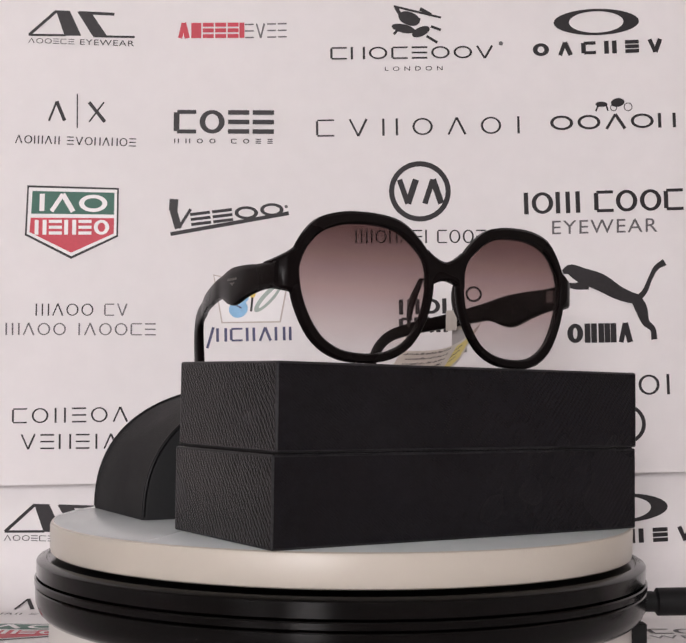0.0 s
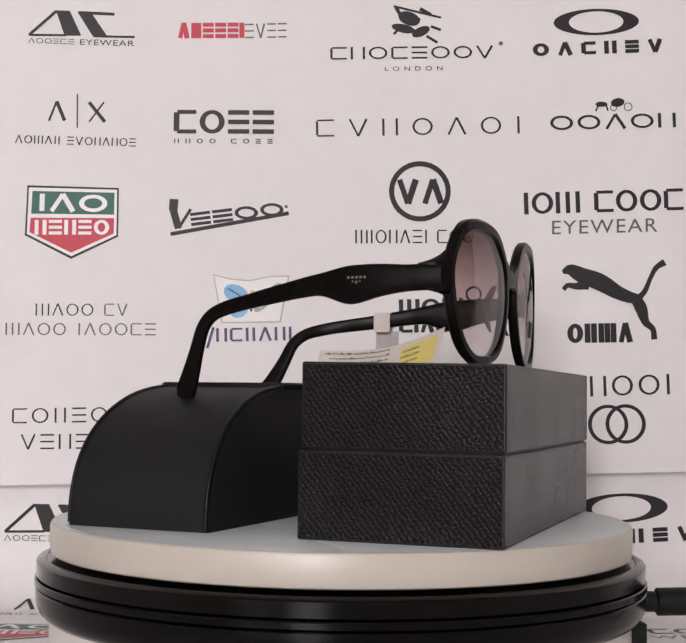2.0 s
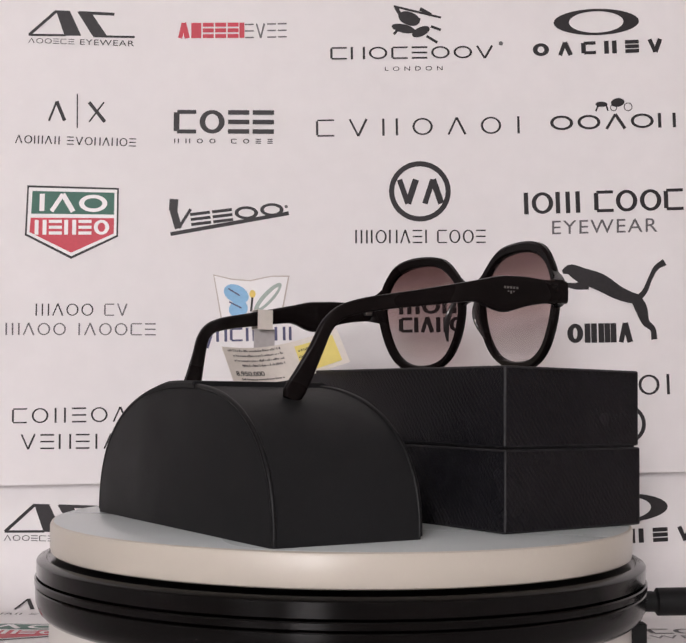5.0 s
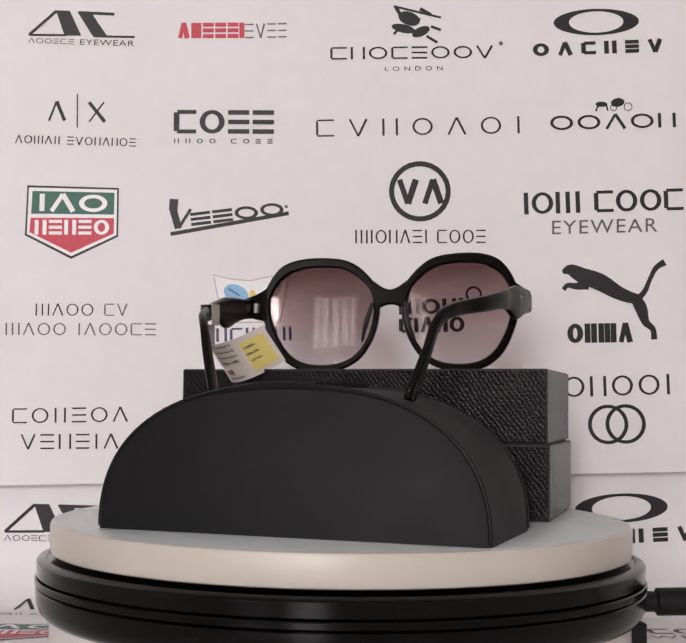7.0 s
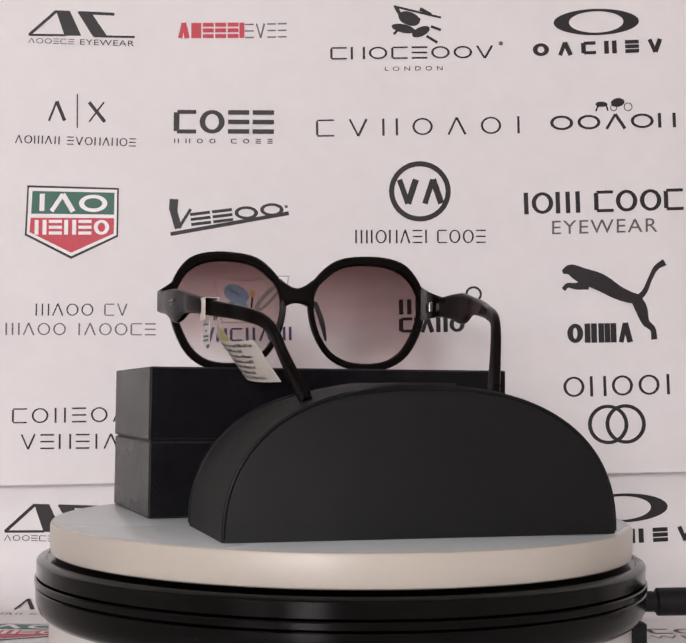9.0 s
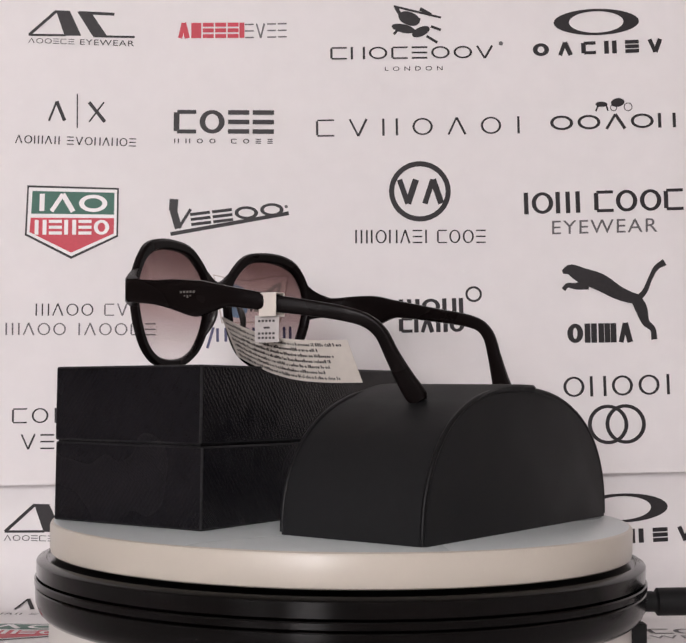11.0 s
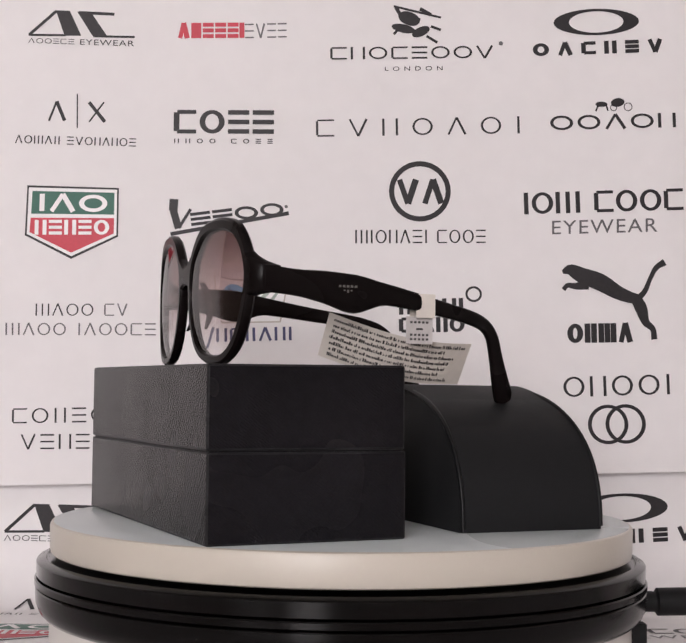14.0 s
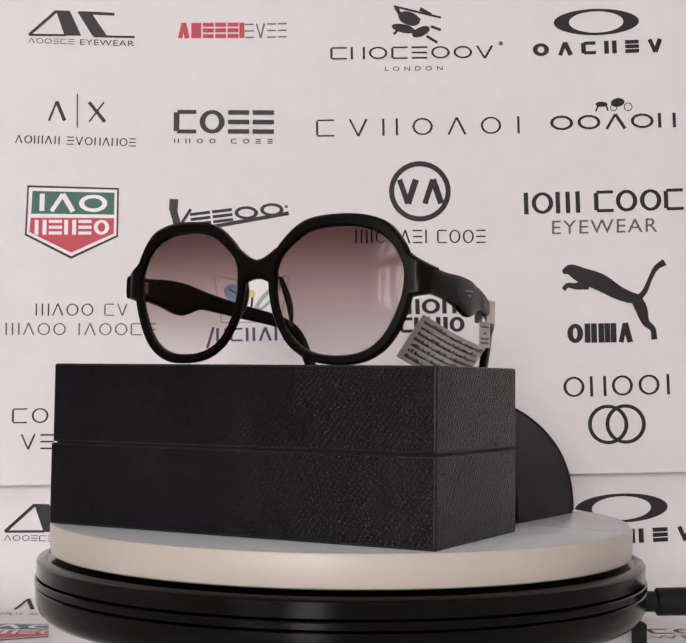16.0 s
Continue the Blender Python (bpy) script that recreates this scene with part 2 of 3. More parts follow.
tagged(part("wall_south", bm, M_CREAM), "cream painted wall with two window openings", "wall", kind="structure")
for k, (x0, x1, z0, z1) in enumerate(WINDOWS):
    window = tagged(new("window_%d" % (k + 1)), "white window with slim upright bars", "window", kind="structure")
    window.location = ((x0 + x1) / 2, REAR, z0)
    ww, wh = x1 - x0, z1 - z0
    bm = bmesh.new()
    for x in (-ww / 2, ww / 2 - 0.05):
        block(bm, x, x + 0.05, -0.05, 0.02, 0, wh, 0.004)
    for z in (0, wh - 0.05):
        block(bm, -ww / 2 + 0.05, ww / 2 - 0.05, -0.05, 0.02, z, z + 0.05, 0.004)
    part("window_frame", bm, M_FRAME, window)
    bars = round(ww / 0.17)
    for i in range(1, bars):
        x = -ww / 2 + ww * i / bars
        part("mullion", block(bmesh.new(), x - 0.02, x + 0.02, -0.045, 0.015, 0.05, wh - 0.05, 0.004), M_FRAME, window)
    part("transom", block(bmesh.new(), -ww / 2 + 0.05, ww / 2 - 0.05, -0.04, 0.01, wh * 0.45, wh * 0.45 + 0.12, 0.004), M_FRAME, window)

# ---- table and banners ----
DESK, PLATE_Z = -0.070, -0.0007      # table top and turning plate
table = tagged(new("table"), "pale laminate display table under the turntable", "table")
table.location = (0, -0.28, FLOOR)
rise = DESK - 0.0006 - FLOOR
part("tabletop", block(bmesh.new(), -0.75, 0.75, -0.35, 0.50, rise - 0.03, rise, 0.004), M_TABLE, table)
for x in (-0.70, 0.66):
    for y in (-0.31, 0.42):
        part("leg", block(bmesh.new(), x, x + 0.04, y, y + 0.04, 0, rise - 0.03, 0.003), M_FRAME, table)

HANG, LOW, BEND, CURL = 0.175, 0.183, -0.037, 0.033   # depth of the two sheets, where the lower one starts to curl, and its radius


def fold(x, z):
    """Soft slanting folds where the sheet has been rolled, strongest low down on its west side."""
    near = math.exp(-((x + 0.205) / 0.050) ** 2 - ((z - 0.068) / 0.030) ** 2)
    return 0.0022 * near * math.sin(52 * (z + 0.75 * x)) + 0.0009 * math.sin(7.5 * x + 1.0) * math.sin(9.0 * z)


def on_upper(x, s, lift):
    return Vector((x, HANG - lift + fold(x, s), s))


def on_lower(x, s, lift):
    """The lower sheet hangs, curls forward and lies on the table; s runs down along it."""
    if s >= BEND:
        return Vector((x, LOW - lift, s))
    a = (BEND - s) / CURL
    if a < math.pi / 2:
        c, d = math.cos(a), math.sin(a)
        return Vector((x, LOW - CURL + (CURL - lift) * c, BEND - (CURL - lift) * d))
    return Vector((x, LOW - CURL - (BEND - s - CURL * math.pi / 2), BEND - CURL + lift))


def sheet(name, where, rows, label):
    """A thin printed sheet with two faces, from rows of (s at the west edge, s at the east edge)."""
    bm = bmesh.new()
    cols = np.linspace(-0.42, 0.42, 97)
    faces = []
    for lift in (0.0, -0.0004):
        faces.append([[bm.verts.new(where(x, a + (b - a) * (x + 0.42) / 0.84, lift)) for x in cols] for a, b in rows])
    for g in faces:
        for r0, r1 in zip(g, g[1:]):
            for i in range(len(cols) - 1):
                bm.faces.new((r0[i], r0[i + 1], r1[i + 1], r1[i]))
    f, k = faces
    edge = [r[0] for r in f] + f[-1][1:] + [r[-1] for r in f[-2::-1]] + f[0][-2:0:-1]
    back = [r[0] for r in k] + k[-1][1:] + [r[-1] for r in k[-2::-1]] + k[0][-2:0:-1]
    for i in range(len(edge)):
        j = (i + 1) % len(edge)
        bm.faces.new((edge[i], edge[j], back[j], back[i]))
    return tagged(part(name, bm, M_SHEET, smooth=True), label, "banner")


upper = sheet("printed_banner", on_upper, [(0.62 + (-0.0082 - 0.62) * i / 72, 0.62 + (0.0184 - 0.62) * i / 72) for i in range(73)], "white vinyl banner printed with rows of dark logos")
lower = sheet("printed_banner", on_lower, [(s, s) for s in (0.12, 0.08, 0.04, 0.0, BEND, *[BEND - CURL * math.pi / 24 * i for i in range(1, 13)], -0.2, -0.35, -0.5)],
              "white logo-printed vinyl banner curling forward onto the table")


# printed shapes, in millimetres on the sheet; each is (ink, outline, layer)
def poly(ink, pts, layer=0):
    return (ink, pts, layer)


def bar(ink, x0, z0, x1, z1, thick, layer=0):
    d = Vector((x1 - x0, z1 - z0)).normalized() * thick / 2
    return (ink, [(x0 - d.y, z0 + d.x), (x1 - d.y, z1 + d.x), (x1 + d.y, z1 - d.x), (x0 + d.y, z0 - d.x)], layer)


def oval(ink, x, z, rx, rz, tilt, layer=0):
    c, s = math.cos(radians(tilt)), math.sin(radians(tilt))
    ang = [2 * math.pi * i / 32 for i in range(32)]
    return (ink, [(x + rx * math.cos(a) * c - rz * math.sin(a) * s, z + rx * math.cos(a) * s + rz * math.sin(a) * c) for a in ang], layer)


def ring(ink, x, z, rx, rz, ix, iz, tilt, layer=0):
    return (ink, (oval(ink, x, z, rx, rz, tilt)[1], oval(ink, x, z, ix, iz, tilt)[1]), layer)


def stroke(ink, pts, widths, layer=0):
    """A soft-edged brush stroke of changing width."""
    rows = smooth_path([(*p, w) for p, w in zip(pts, widths)], 24)
    left, right = [], []
    for i, (x, z, w) in enumerate(rows):
        a, b = rows[max(i - 1, 0)], rows[min(i + 1, len(rows) - 1)]
        d = Vector((b[0] - a[0], b[1] - a[1])).normalized() * w / 2
        left.append((x - d.y, z + d.x))
        right.append((x + d.y, z - d.x))
    return (ink, ("strip", left, right), layer)


SIGN_WIDTH = {"|": 0.82, "o": 1.06, "^": 1.0, "v": 1.0, "i": 0.30, "m": 1.2, " ": 0.45, "c": 0.95, "z": 0.9}


def word(ink, x0, z0, x1, z1, high, signs, stem, gap=0.24, layer=0):
    """A run of plain signs: bars, rings, wedges and blocks; no letters."""
    along = Vector((x1 - x0, z1 - z0))
    up = Vector((-along.y, along.x)).normalized()
    size = along.length / (sum(SIGN_WIDTH[c] for c in signs) + gap * (len(signs) - 1))
    along.normalize()
    at, w, h, out, found = 0.0, 1.2 * stem * high, high / 2, [], []

    def spot(u, v):
        p = Vector((x0, z0)) + along * (at + u) + up * v
        return p.x, p.y

    def line(u0, v0, u1, v1, thick):
        out.append(bar(ink, *spot(u0, v0), *spot(u1, v1), thick, layer))
    for c in signs:
        wide = SIGN_WIDTH[c] * size
        if c == "o":
            x, z = spot(wide / 2, 0)
            out.append(ring(ink, x, z, wide / 2, h, wide / 2 - w, h - w * 0.7, 0, layer))
        elif c == "c":
            line(w * 0.5, -h * 0.8, w * 0.5, h * 0.8, w)
            line(w * 0.6, h - w * 0.35, wide, h - w * 0.35, w * 0.7)
            line(w * 0.6, -h + w * 0.35, wide, -h + w * 0.35, w * 0.7)
        elif c in "^v":
            k = h if c == "^" else -h
            line(w * 0.5, -k, wide / 2, k, w * 0.85)
            line(wide / 2, k, wide - w * 0.5, -k, w)
        elif c == "m":
            line(w * 0.5, -h, w * 0.5, h, w)
            line(wide / 2, -h, wide / 2, h, w)
            line(wide - w * 0.5, -h, wide - w * 0.5, h, w)
        elif c == "z":
            line(0, h - w * 0.4, wide, h - w * 0.4, w * 0.8)
            line(0, 0, wide, 0, w * 0.8)
            line(0, -h + w * 0.4, wide, -h + w * 0.4, w * 0.8)
        elif c == "|":
            line(w * 0.5, -h, w * 0.5, h, w)
            line(wide - w * 0.5, -h, wide - w * 0.5, h, w)
        elif c == "i":
            line(wide / 2, -h, wide / 2, h, w)
        at += wide + gap * size
        if out:
            found.append(("sign", list(out)))
            out.clear()
    return found


def plain_word(ink, x0, z0, x1, z1, high, text, spread=1.0, layer=0):
    """An everyday word in the built-in face, fitted along a line through its middle."""
    cu = bpy.data.curves.new("plain_word", "FONT")
    cu.body, cu.space_character = text, spread
    ob = new("plain_word", cu)
    flat = bpy.data.meshes.new_from_object(ob.evaluated_get(bpy.context.evaluated_depsgraph_get()))
    bpy.data.objects.remove(ob)
    xs, zs = [v.co.x for v in flat.vertices], [v.co.y for v in flat.vertices]
    lo, wide, foot, tall = min(xs), max(xs) - min(xs), min(zs), max(zs) - min(zs)

    def put(v):
        f = (v.co.x - lo) / wide
        return (x0 + (x1 - x0) * f, z0 + (z1 - z0) * f + high * ((v.co.y - foot) / tall - 0.5))
    return [("sign", [poly(ink, [put(flat.vertices[i]) for i in p.vertices], layer) for p in flat.polygons])]


def print_mark(shapes, where, parent, scale=1.0, dx=0.0, dz=0.0, lean=0.0):
    """Prints one mark on a sheet as a skin of flat shapes; its words are parts of the mark."""
    signs = [s[1] for s in shapes if s[0] == "sign"]
    rest = [[s] for s in shapes if s[0] != "sign"]
    whole, base = None, 0
    for group in rest + signs:
        name = "print_sign" if whole else "printed_mark"
        bm = bmesh.new()
        inks = sorted({s[0] for s in group})

        def put(p, lift):
            return bm.verts.new(where((p[0] * scale + dx) / 1000, (p[1] * scale + dz + lean * (p[0] + 160.8)) / 1000, lift))
        for ink, pts, layer in group:
            lift, made = 0.00025 + 0.00012 * layer + 0.000003 * base, []
            base += 1 if len(group) < 40 else 0.01
            if isinstance(pts, tuple):
                a, b = pts[-2:]
                a, b = [put(p, lift) for p in a], [put(p, lift) for p in b]
                n = len(a)
                made = [bm.faces.new((a[i], a[(i + 1) % n], b[(i + 1) % n], b[i])) for i in range(n - (len(pts) == 3))]
            else:
                made = [bm.faces.new([put(p, lift) for p in pts])]
            for f in made:
                f.material_index = inks.index(ink)
        ob = part(name, bm, [INK[i] for i in inks], whole or parent)
        whole = whole or ob


def mark_chevrons():
    return [bar("ink", -192.1, 267.3, -176.2, 281.9, 1.8), poly("ink", [(-176.5, 282.4), (-168.1, 282.2), (-160.9, 267.1), (-170.9, 267.0)]),
            bar("ink", -192.4, 267.3, -170.4, 267.3, 1.3), poly("ink", [(-163.6, 281.7), (-155.5, 281.6), (-145.2, 266.8), (-154.1, 266.9)]),
            bar("ink", -162.8, 281.2, -141.3, 280.4, 1.8), bar("ink", -153.6, 266.9, -128.9, 266.7, 1.3),
            *word("ink", -192.6, 263.9, -165.0, 263.4, 3.1, "^oozcz", 0.13, 0.22), *plain_word("ink", -161.5, 263.3, -129.1, 262.7, 3.4, "EYEWEAR", 1.1)]


def mark_red_word():
    return [*word("red_ink", -103.3, 270.9, -63.7, 271.6, 9.3, "^|zzzi", 0.27, 0.12), *word("grey_ink", -62.9, 271.1, -38.0, 271.9, 8.8, "zvzz", 0.1, 0.2)]


def mark_rider():
    return [oval("ink", 35.3, 279.8, 6.7, 4.1, -20), oval("ink", 31.9, 273.7, 7.2, 2.6, -12), oval("ink", 42.4, 271.9, 5.7, 2.8, 25),
            bar("ink", 26.0, 287.2, 54.4, 280.6, 1.3), bar("ink", 27.3, 286.7, 32.7, 277.7, 2.3), bar("ink", 41.8, 285.8, 48.4, 282.1, 2.3),
            bar("ink", 26.2, 270.2, 30.1, 274.5, 1.6), bar("ink", 48.4, 275.2, 54.4, 273.1, 1.6), bar("ink", 45.8, 269.3, 52.4, 265.4, 1.6),
            bar("ink", 32.6, 283.5, 41.8, 278.8, 2.1), *word("ink", -11.7, 258.1, 85.9, 260.2, 7.5, "c|oczoov", 0.15, 0.22),
            oval("grey_ink", 90.4, 265.3, 1.3, 1.3, 0), *plain_word("ink", 21.1, 249.1, 55.6, 250.0, 2.6, "LONDON", 1.9)]


def mark_wide_ring():
    return [ring("ink", 147.4, 278.9, 25.6, 8.0, 16.3, 6.5, 2), *word("ink", 109.5, 261.5, 187.1, 265.2, 7.8, "o^c|zv", 0.3, 0.55)]


def mark_bar_pair():
    return [bar("ink", -179.0, 215.3, -174.6, 227.2, 1.3), bar("ink", -174.6, 227.2, -169.6, 215.6, 2.1), bar("ink", -162.4, 231.8, -162.0, 211.2, 0.8),
            bar("ink", -155.3, 226.9, -145.6, 215.1, 2.1), bar("ink", -146.4, 227.0, -155.0, 215.0, 1.0),
            *word("ink", -198.9, 204.2, -126.8, 202.9, 4.9, "^om^ii zvo|^|oz", 0.13, 0.22)]


def mark_serif_word():
    return [*word("ink", -104.6, 215.8, -44.8, 216.2, 14.2, "cozz", 0.2, 0.14), *word("ink", -104.1, 204.2, -45.4, 204.6, 2.8, "||oo cozz", 0.2, 1.1)]


def mark_spaced_word():
    return [*word("ink", -19.7, 212.8, 102.8, 216.2, 10.3, "cv|o^oi", 0.11, 0.75)]


def mark_carriage():
    return [oval("ink", 160.2, 230.3, 4.1, 2.6, 10), oval("ink", 150.5, 229.1, 3.6, 1.6, 0), ring("ink", 157.8, 227.1, 2.1, 2.1, 1.6, 1.6, 0),
            ring("ink", 166.4, 227.7, 2.6, 2.6, 2.1, 2.1, 0), bar("ink", 148.7, 228.5, 147.1, 224.8, 1.0), bar("ink", 153.4, 228.6, 154.4, 225.2, 1.0),
            *word("ink", 120.0, 217.4, 194.8, 220.1, 8.8, "oo^o|", 0.18, 0.2)]


def mark_shield():
    return [poly("ink", [(-190.8, 176.5), (-136.4, 175.5), (-136.3, 146.4), (-163.8, 132.8), (-191.6, 146.6)]),
            poly("white_ink", [(-189.8, 175.2), (-137.4, 174.4), (-137.3, 147.2), (-163.8, 134.4), (-190.4, 147.4)], 1),
            poly("green_ink", [(-187.6, 173.1), (-138.9, 172.6), (-138.9, 159.5), (-188.1, 159.5)], 2),
            poly("red_ink", [(-188.3, 157.1), (-138.9, 157.4), (-138.9, 148.2), (-163.9, 136.5), (-188.8, 148.5)], 2),
            *word("white_ink", -184.1, 166.3, -143.0, 166.0, 10.3, "i^o", 0.24, 0.12, 3), *word("white_ink", -185.8, 151.4, -141.6, 151.9, 8.8, "|z|zo", 0.22, 0.16, 3)]


def mark_slanted_word():
    return [bar("ink", -105.2, 148.3, -35.2, 161.6, 2.3), bar("ink", -103.5, 169.3, -103.9, 162.2, 5.2), bar("ink", -103.9, 162.7, -100.5, 151.8, 4.4),
            bar("ink", -100.5, 151.8, -93.5, 163.4, 1.8), *word("ink", -93.4, 157.1, -38.4, 164.5, 7.8, "zzoo", 0.24, 0.1),
            oval("grey_ink", -36.8, 165.5, 1.0, 1.0, 0)]


def mark_round_badge():
    return [ring("ink", 42.6, 175.6, 18.4, 18.1, 15.3, 15.0, 0), *word("ink", 28.6, 175.2, 57.2, 175.7, 14.5, "v^", 0.22, 0.1),
            *word("ink", 4.4, 148.0, 81.8, 149.1, 8.0, "mio|^zi cooz", 0.11, 0.22)]


def mark_heavy_word():
    return [*word("ink", 104.0, 168.9, 199.0, 172.6, 12.9, "iom cooc", 0.17, 0.12), *plain_word("grey_ink", 121.2, 154.7, 183.7, 157.0, 8.2, "EYEWEAR", 1.12)]


def mark_grey_words():
    return [*word("ink", -184.0, 102.4, -149.9, 102.8, 7.2, "m^oo", 0.1, 0.25), *word("grey_ink", -143.6, 102.9, -129.7, 103.0, 7.2, "cv", 0.11, 0.25),
            *word("grey_ink", -201.6, 90.8, -112.9, 91.6, 7.2, "m^oo i^oocz", 0.11, 0.25)]


def mark_butterfly_panel():
    return [poly("tan_ink", [(-79.5, 124.6), (-68.4, 122.2), (-57.5, 121.5), (-45.1, 124.2), (-34.2, 124.4), (-39.0, 96.5), (-74.1, 95.6)]),
            poly("white_ink", [(-78.8, 123.9), (-68.3, 121.4), (-57.5, 120.7), (-45.1, 123.5), (-35.2, 123.6), (-39.8, 97.3), (-73.4, 96.4)], 1),
            oval("blue_ink", -65.6, 113.1, 7.8, 5.2, -25, 2), oval("blue_ink", -64.2, 104.3, 5.7, 5.2, 30, 2),
            oval("sage_ink", -46.9, 111.2, 11.4, 3.4, 48, 2), oval("white_ink", -46.4, 111.2, 8.3, 1.3, 48, 3), oval("yellow_ink", -56.0, 113.2, 1.8, 2.3, 0, 3),
            bar("ink", -56.0, 111.1, -56.7, 102.8, 1.3, 3), bar("navy_ink", -70.3, 116.2, -63.5, 112.1, 0.8, 3), bar("navy_ink", -69.7, 108.4, -62.4, 104.8, 0.8, 3),
            bar("navy_ink", -78.8, 93.2, -82.2, 80.8, 1.6), *word("navy_ink", -77.1, 88.6, -32.2, 90.1, 8.0, "|cii^|i", 0.17, 0.2)]


def mark_stacked_words():
    return [*word("ink", 30.7, 106.4, 69.0, 107.8, 9.0, "mo|i", 0.24, 0.12), *word("ink", 30.8, 95.7, 69.6, 96.7, 9.0, "ci^|o", 0.24, 0.12),
            ring("ink", 74.9, 114.6, 4.9, 4.7, 3.6, 3.4, 0)]


def mark_leaping_stroke():
    return [stroke("ink", [(127.4, 128.2), (132.1, 129.6), (139.3, 126.3), (149.7, 122.5), (160.0, 116.6), (167.8, 113.6), (174.0, 112.6)], [2.1, 6.7, 9.3, 10.3, 8.3, 6.7, 5.2]),
            stroke("ink", [(172.9, 113.7), (176.3, 117.8), (179.2, 124.6), (182.8, 131.4), (188.0, 134.9)], [3.6, 3.1, 2.6, 3.1, 4.1]),
            stroke("ink", [(171.1, 112.6), (174.0, 106.9), (176.5, 99.2), (180.7, 95.1), (181.7, 88.9)], [6.7, 7.2, 4.7, 3.4, 3.6]),
            stroke("ink", [(142.7, 121.1), (135.7, 120.0), (130.5, 120.4), (128.0, 117.8)], [6.2, 4.1, 2.8, 2.6]),
            *word("ink", 130.3, 91.9, 169.0, 92.9, 11.4, "o|m^", 0.25, 0.1)]


def mark_two_line_words():
    return [*word("ink", -196.6, 39.6, -128.1, 41.4, 8.8, "coiizo^", 0.11, 0.3), *word("ink", -191.1, 24.5, -133.4, 25.6, 8.8, "vz|zi^", 0.11, 0.3)]


def mark_linked_rings():
    return [ring("ink", 154.3, 38.6, 11.9, 11.6, 9.6, 9.6, 0), ring("ink", 164.6, 39.0, 11.9, 11.6, 9.6, 9.6, 0),
            *word("ink", 128.0, 60.2, 191.4, 62.7, 11.9, "o|ooi", 0.12, 0.28)]


def mark_lower_words():
    return [*word("ink", -59.2, 35.2, -8.5, 36.8, 8.8, "^om^|i", 0.11, 0.22), *word("ink", 14.4, 33.0, 56.6, 34.5, 8.3, "coz|", 0.11, 0.22)]


MARKS = (mark_chevrons, mark_red_word, mark_rider, mark_wide_ring, mark_bar_pair, mark_serif_word, mark_spaced_word, mark_carriage, mark_shield,
         mark_slanted_word, mark_round_badge, mark_heavy_word, mark_grey_words, mark_butterfly_panel, mark_stacked_words, mark_leaping_stroke,
         mark_two_line_words, mark_linked_rings, mark_lower_words)
for mark in MARKS:
    print_mark(mark(), on_upper, upper)
for mark in MARKS[:12]:
    print_mark(mark(), on_lower, lower, 1.0737, 5.4, -315.3, 0.0163)

# ---- turntable ----
turntable = tagged(new("turntable"), "round motorised turntable with ivory plate and black rings", "turntable")
turntable.location = (-0.0014, 0.0, DESK)
H = -DESK + PLATE_Z


def ring_solid(name, profile, mat, label):
    return part(name, lathe([(r, H + z) for r, z in profile], 160), mat, turntable, label, smooth=True)


ring_solid("base", [(0.124, 0.001 - H), (0.1270, 0.004 - H), (0.1270, -0.0375), (0.120, -0.0370)], M_BASE, "white plastic base drum")
ring_solid("lower_ring", [(0.118, -0.0398), (0.1275, -0.0396), (0.1292, -0.0390), (0.1316, -0.0366), (0.1328, -0.0335), (0.1331, -0.0300), (0.1331, -0.0274), (0.1327, -0.0269), (0.118, -0.0268)], M_BLACK, "glossy black plastic ring")
part("socket", block(bmesh.new(), 0.1215, 0.1290, -0.0340, -0.0270, 0.0005, H - 0.0398, 0.0006), M_RUBBER, turntable, "black power socket on the base")
ring_solid("thin_ring", [(0.118, -0.0264), (0.1330, -0.0263), (0.1335, -0.0258), (0.1335, -0.0236), (0.1330, -0.0231), (0.118, -0.0230)], M_BLACK, "thin glossy black ring between two grooves")
ring_solid("upper_ring", [(0.118, -0.0226), (0.1323, -0.0225), (0.1327, -0.0221), (0.1328, -0.0165), (0.1324, -0.0160), (0.1288, -0.0150), (0.1283, -0.0156), (0.118, -0.0156)], M_BLACK, "glossy black plastic ring with a raised lip")
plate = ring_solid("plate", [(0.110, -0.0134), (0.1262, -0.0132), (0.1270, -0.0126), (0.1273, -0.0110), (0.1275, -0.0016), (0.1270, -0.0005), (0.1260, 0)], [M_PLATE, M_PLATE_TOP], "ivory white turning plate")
# the topmost face takes the cooler, paler colour; the side stays ivory
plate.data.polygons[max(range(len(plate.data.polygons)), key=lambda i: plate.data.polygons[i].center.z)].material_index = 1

plug = tagged(new("power_cable"), "black power plug and cable entering the turntable base", "cable")
plug.location = (0.133, 0.0, DESK)
part("plug_body", tube(bmesh.new(), [(0.0005, 0, 0.0335), (0.006, 0, 0.0335), (0.007, 0, 0.0335), (0.026, 0, 0.034), (0.045, 0.001, 0.034), (0.047, 0.001, 0.034)], [0.0045, 0.0045, 0.0062, 0.0062, 0.0058, 0.003], 24), M_RUBBER, plug, smooth=True)
part("cord", tube(bmesh.new(), smooth_path([(0.046, 0.001, 0.034), (0.07, 0.003, 0.030), (0.11, 0.006, 0.012), (0.16, 0.0, 0.0028), (0.30, -0.05, 0.0028), (0.55, -0.10, 0.0028)], 40), [0.0024] * 40, 12), M_RUBBER, plug, smooth=True)

# ---- gift box ----
BOX_L, BOX_W, BOX_H, SPLIT = 0.1752, 0.0797, 0.0668, 0.0338
box = tagged(new("gift_box"), "black grained leatherette sunglasses gift box, closed", "box")


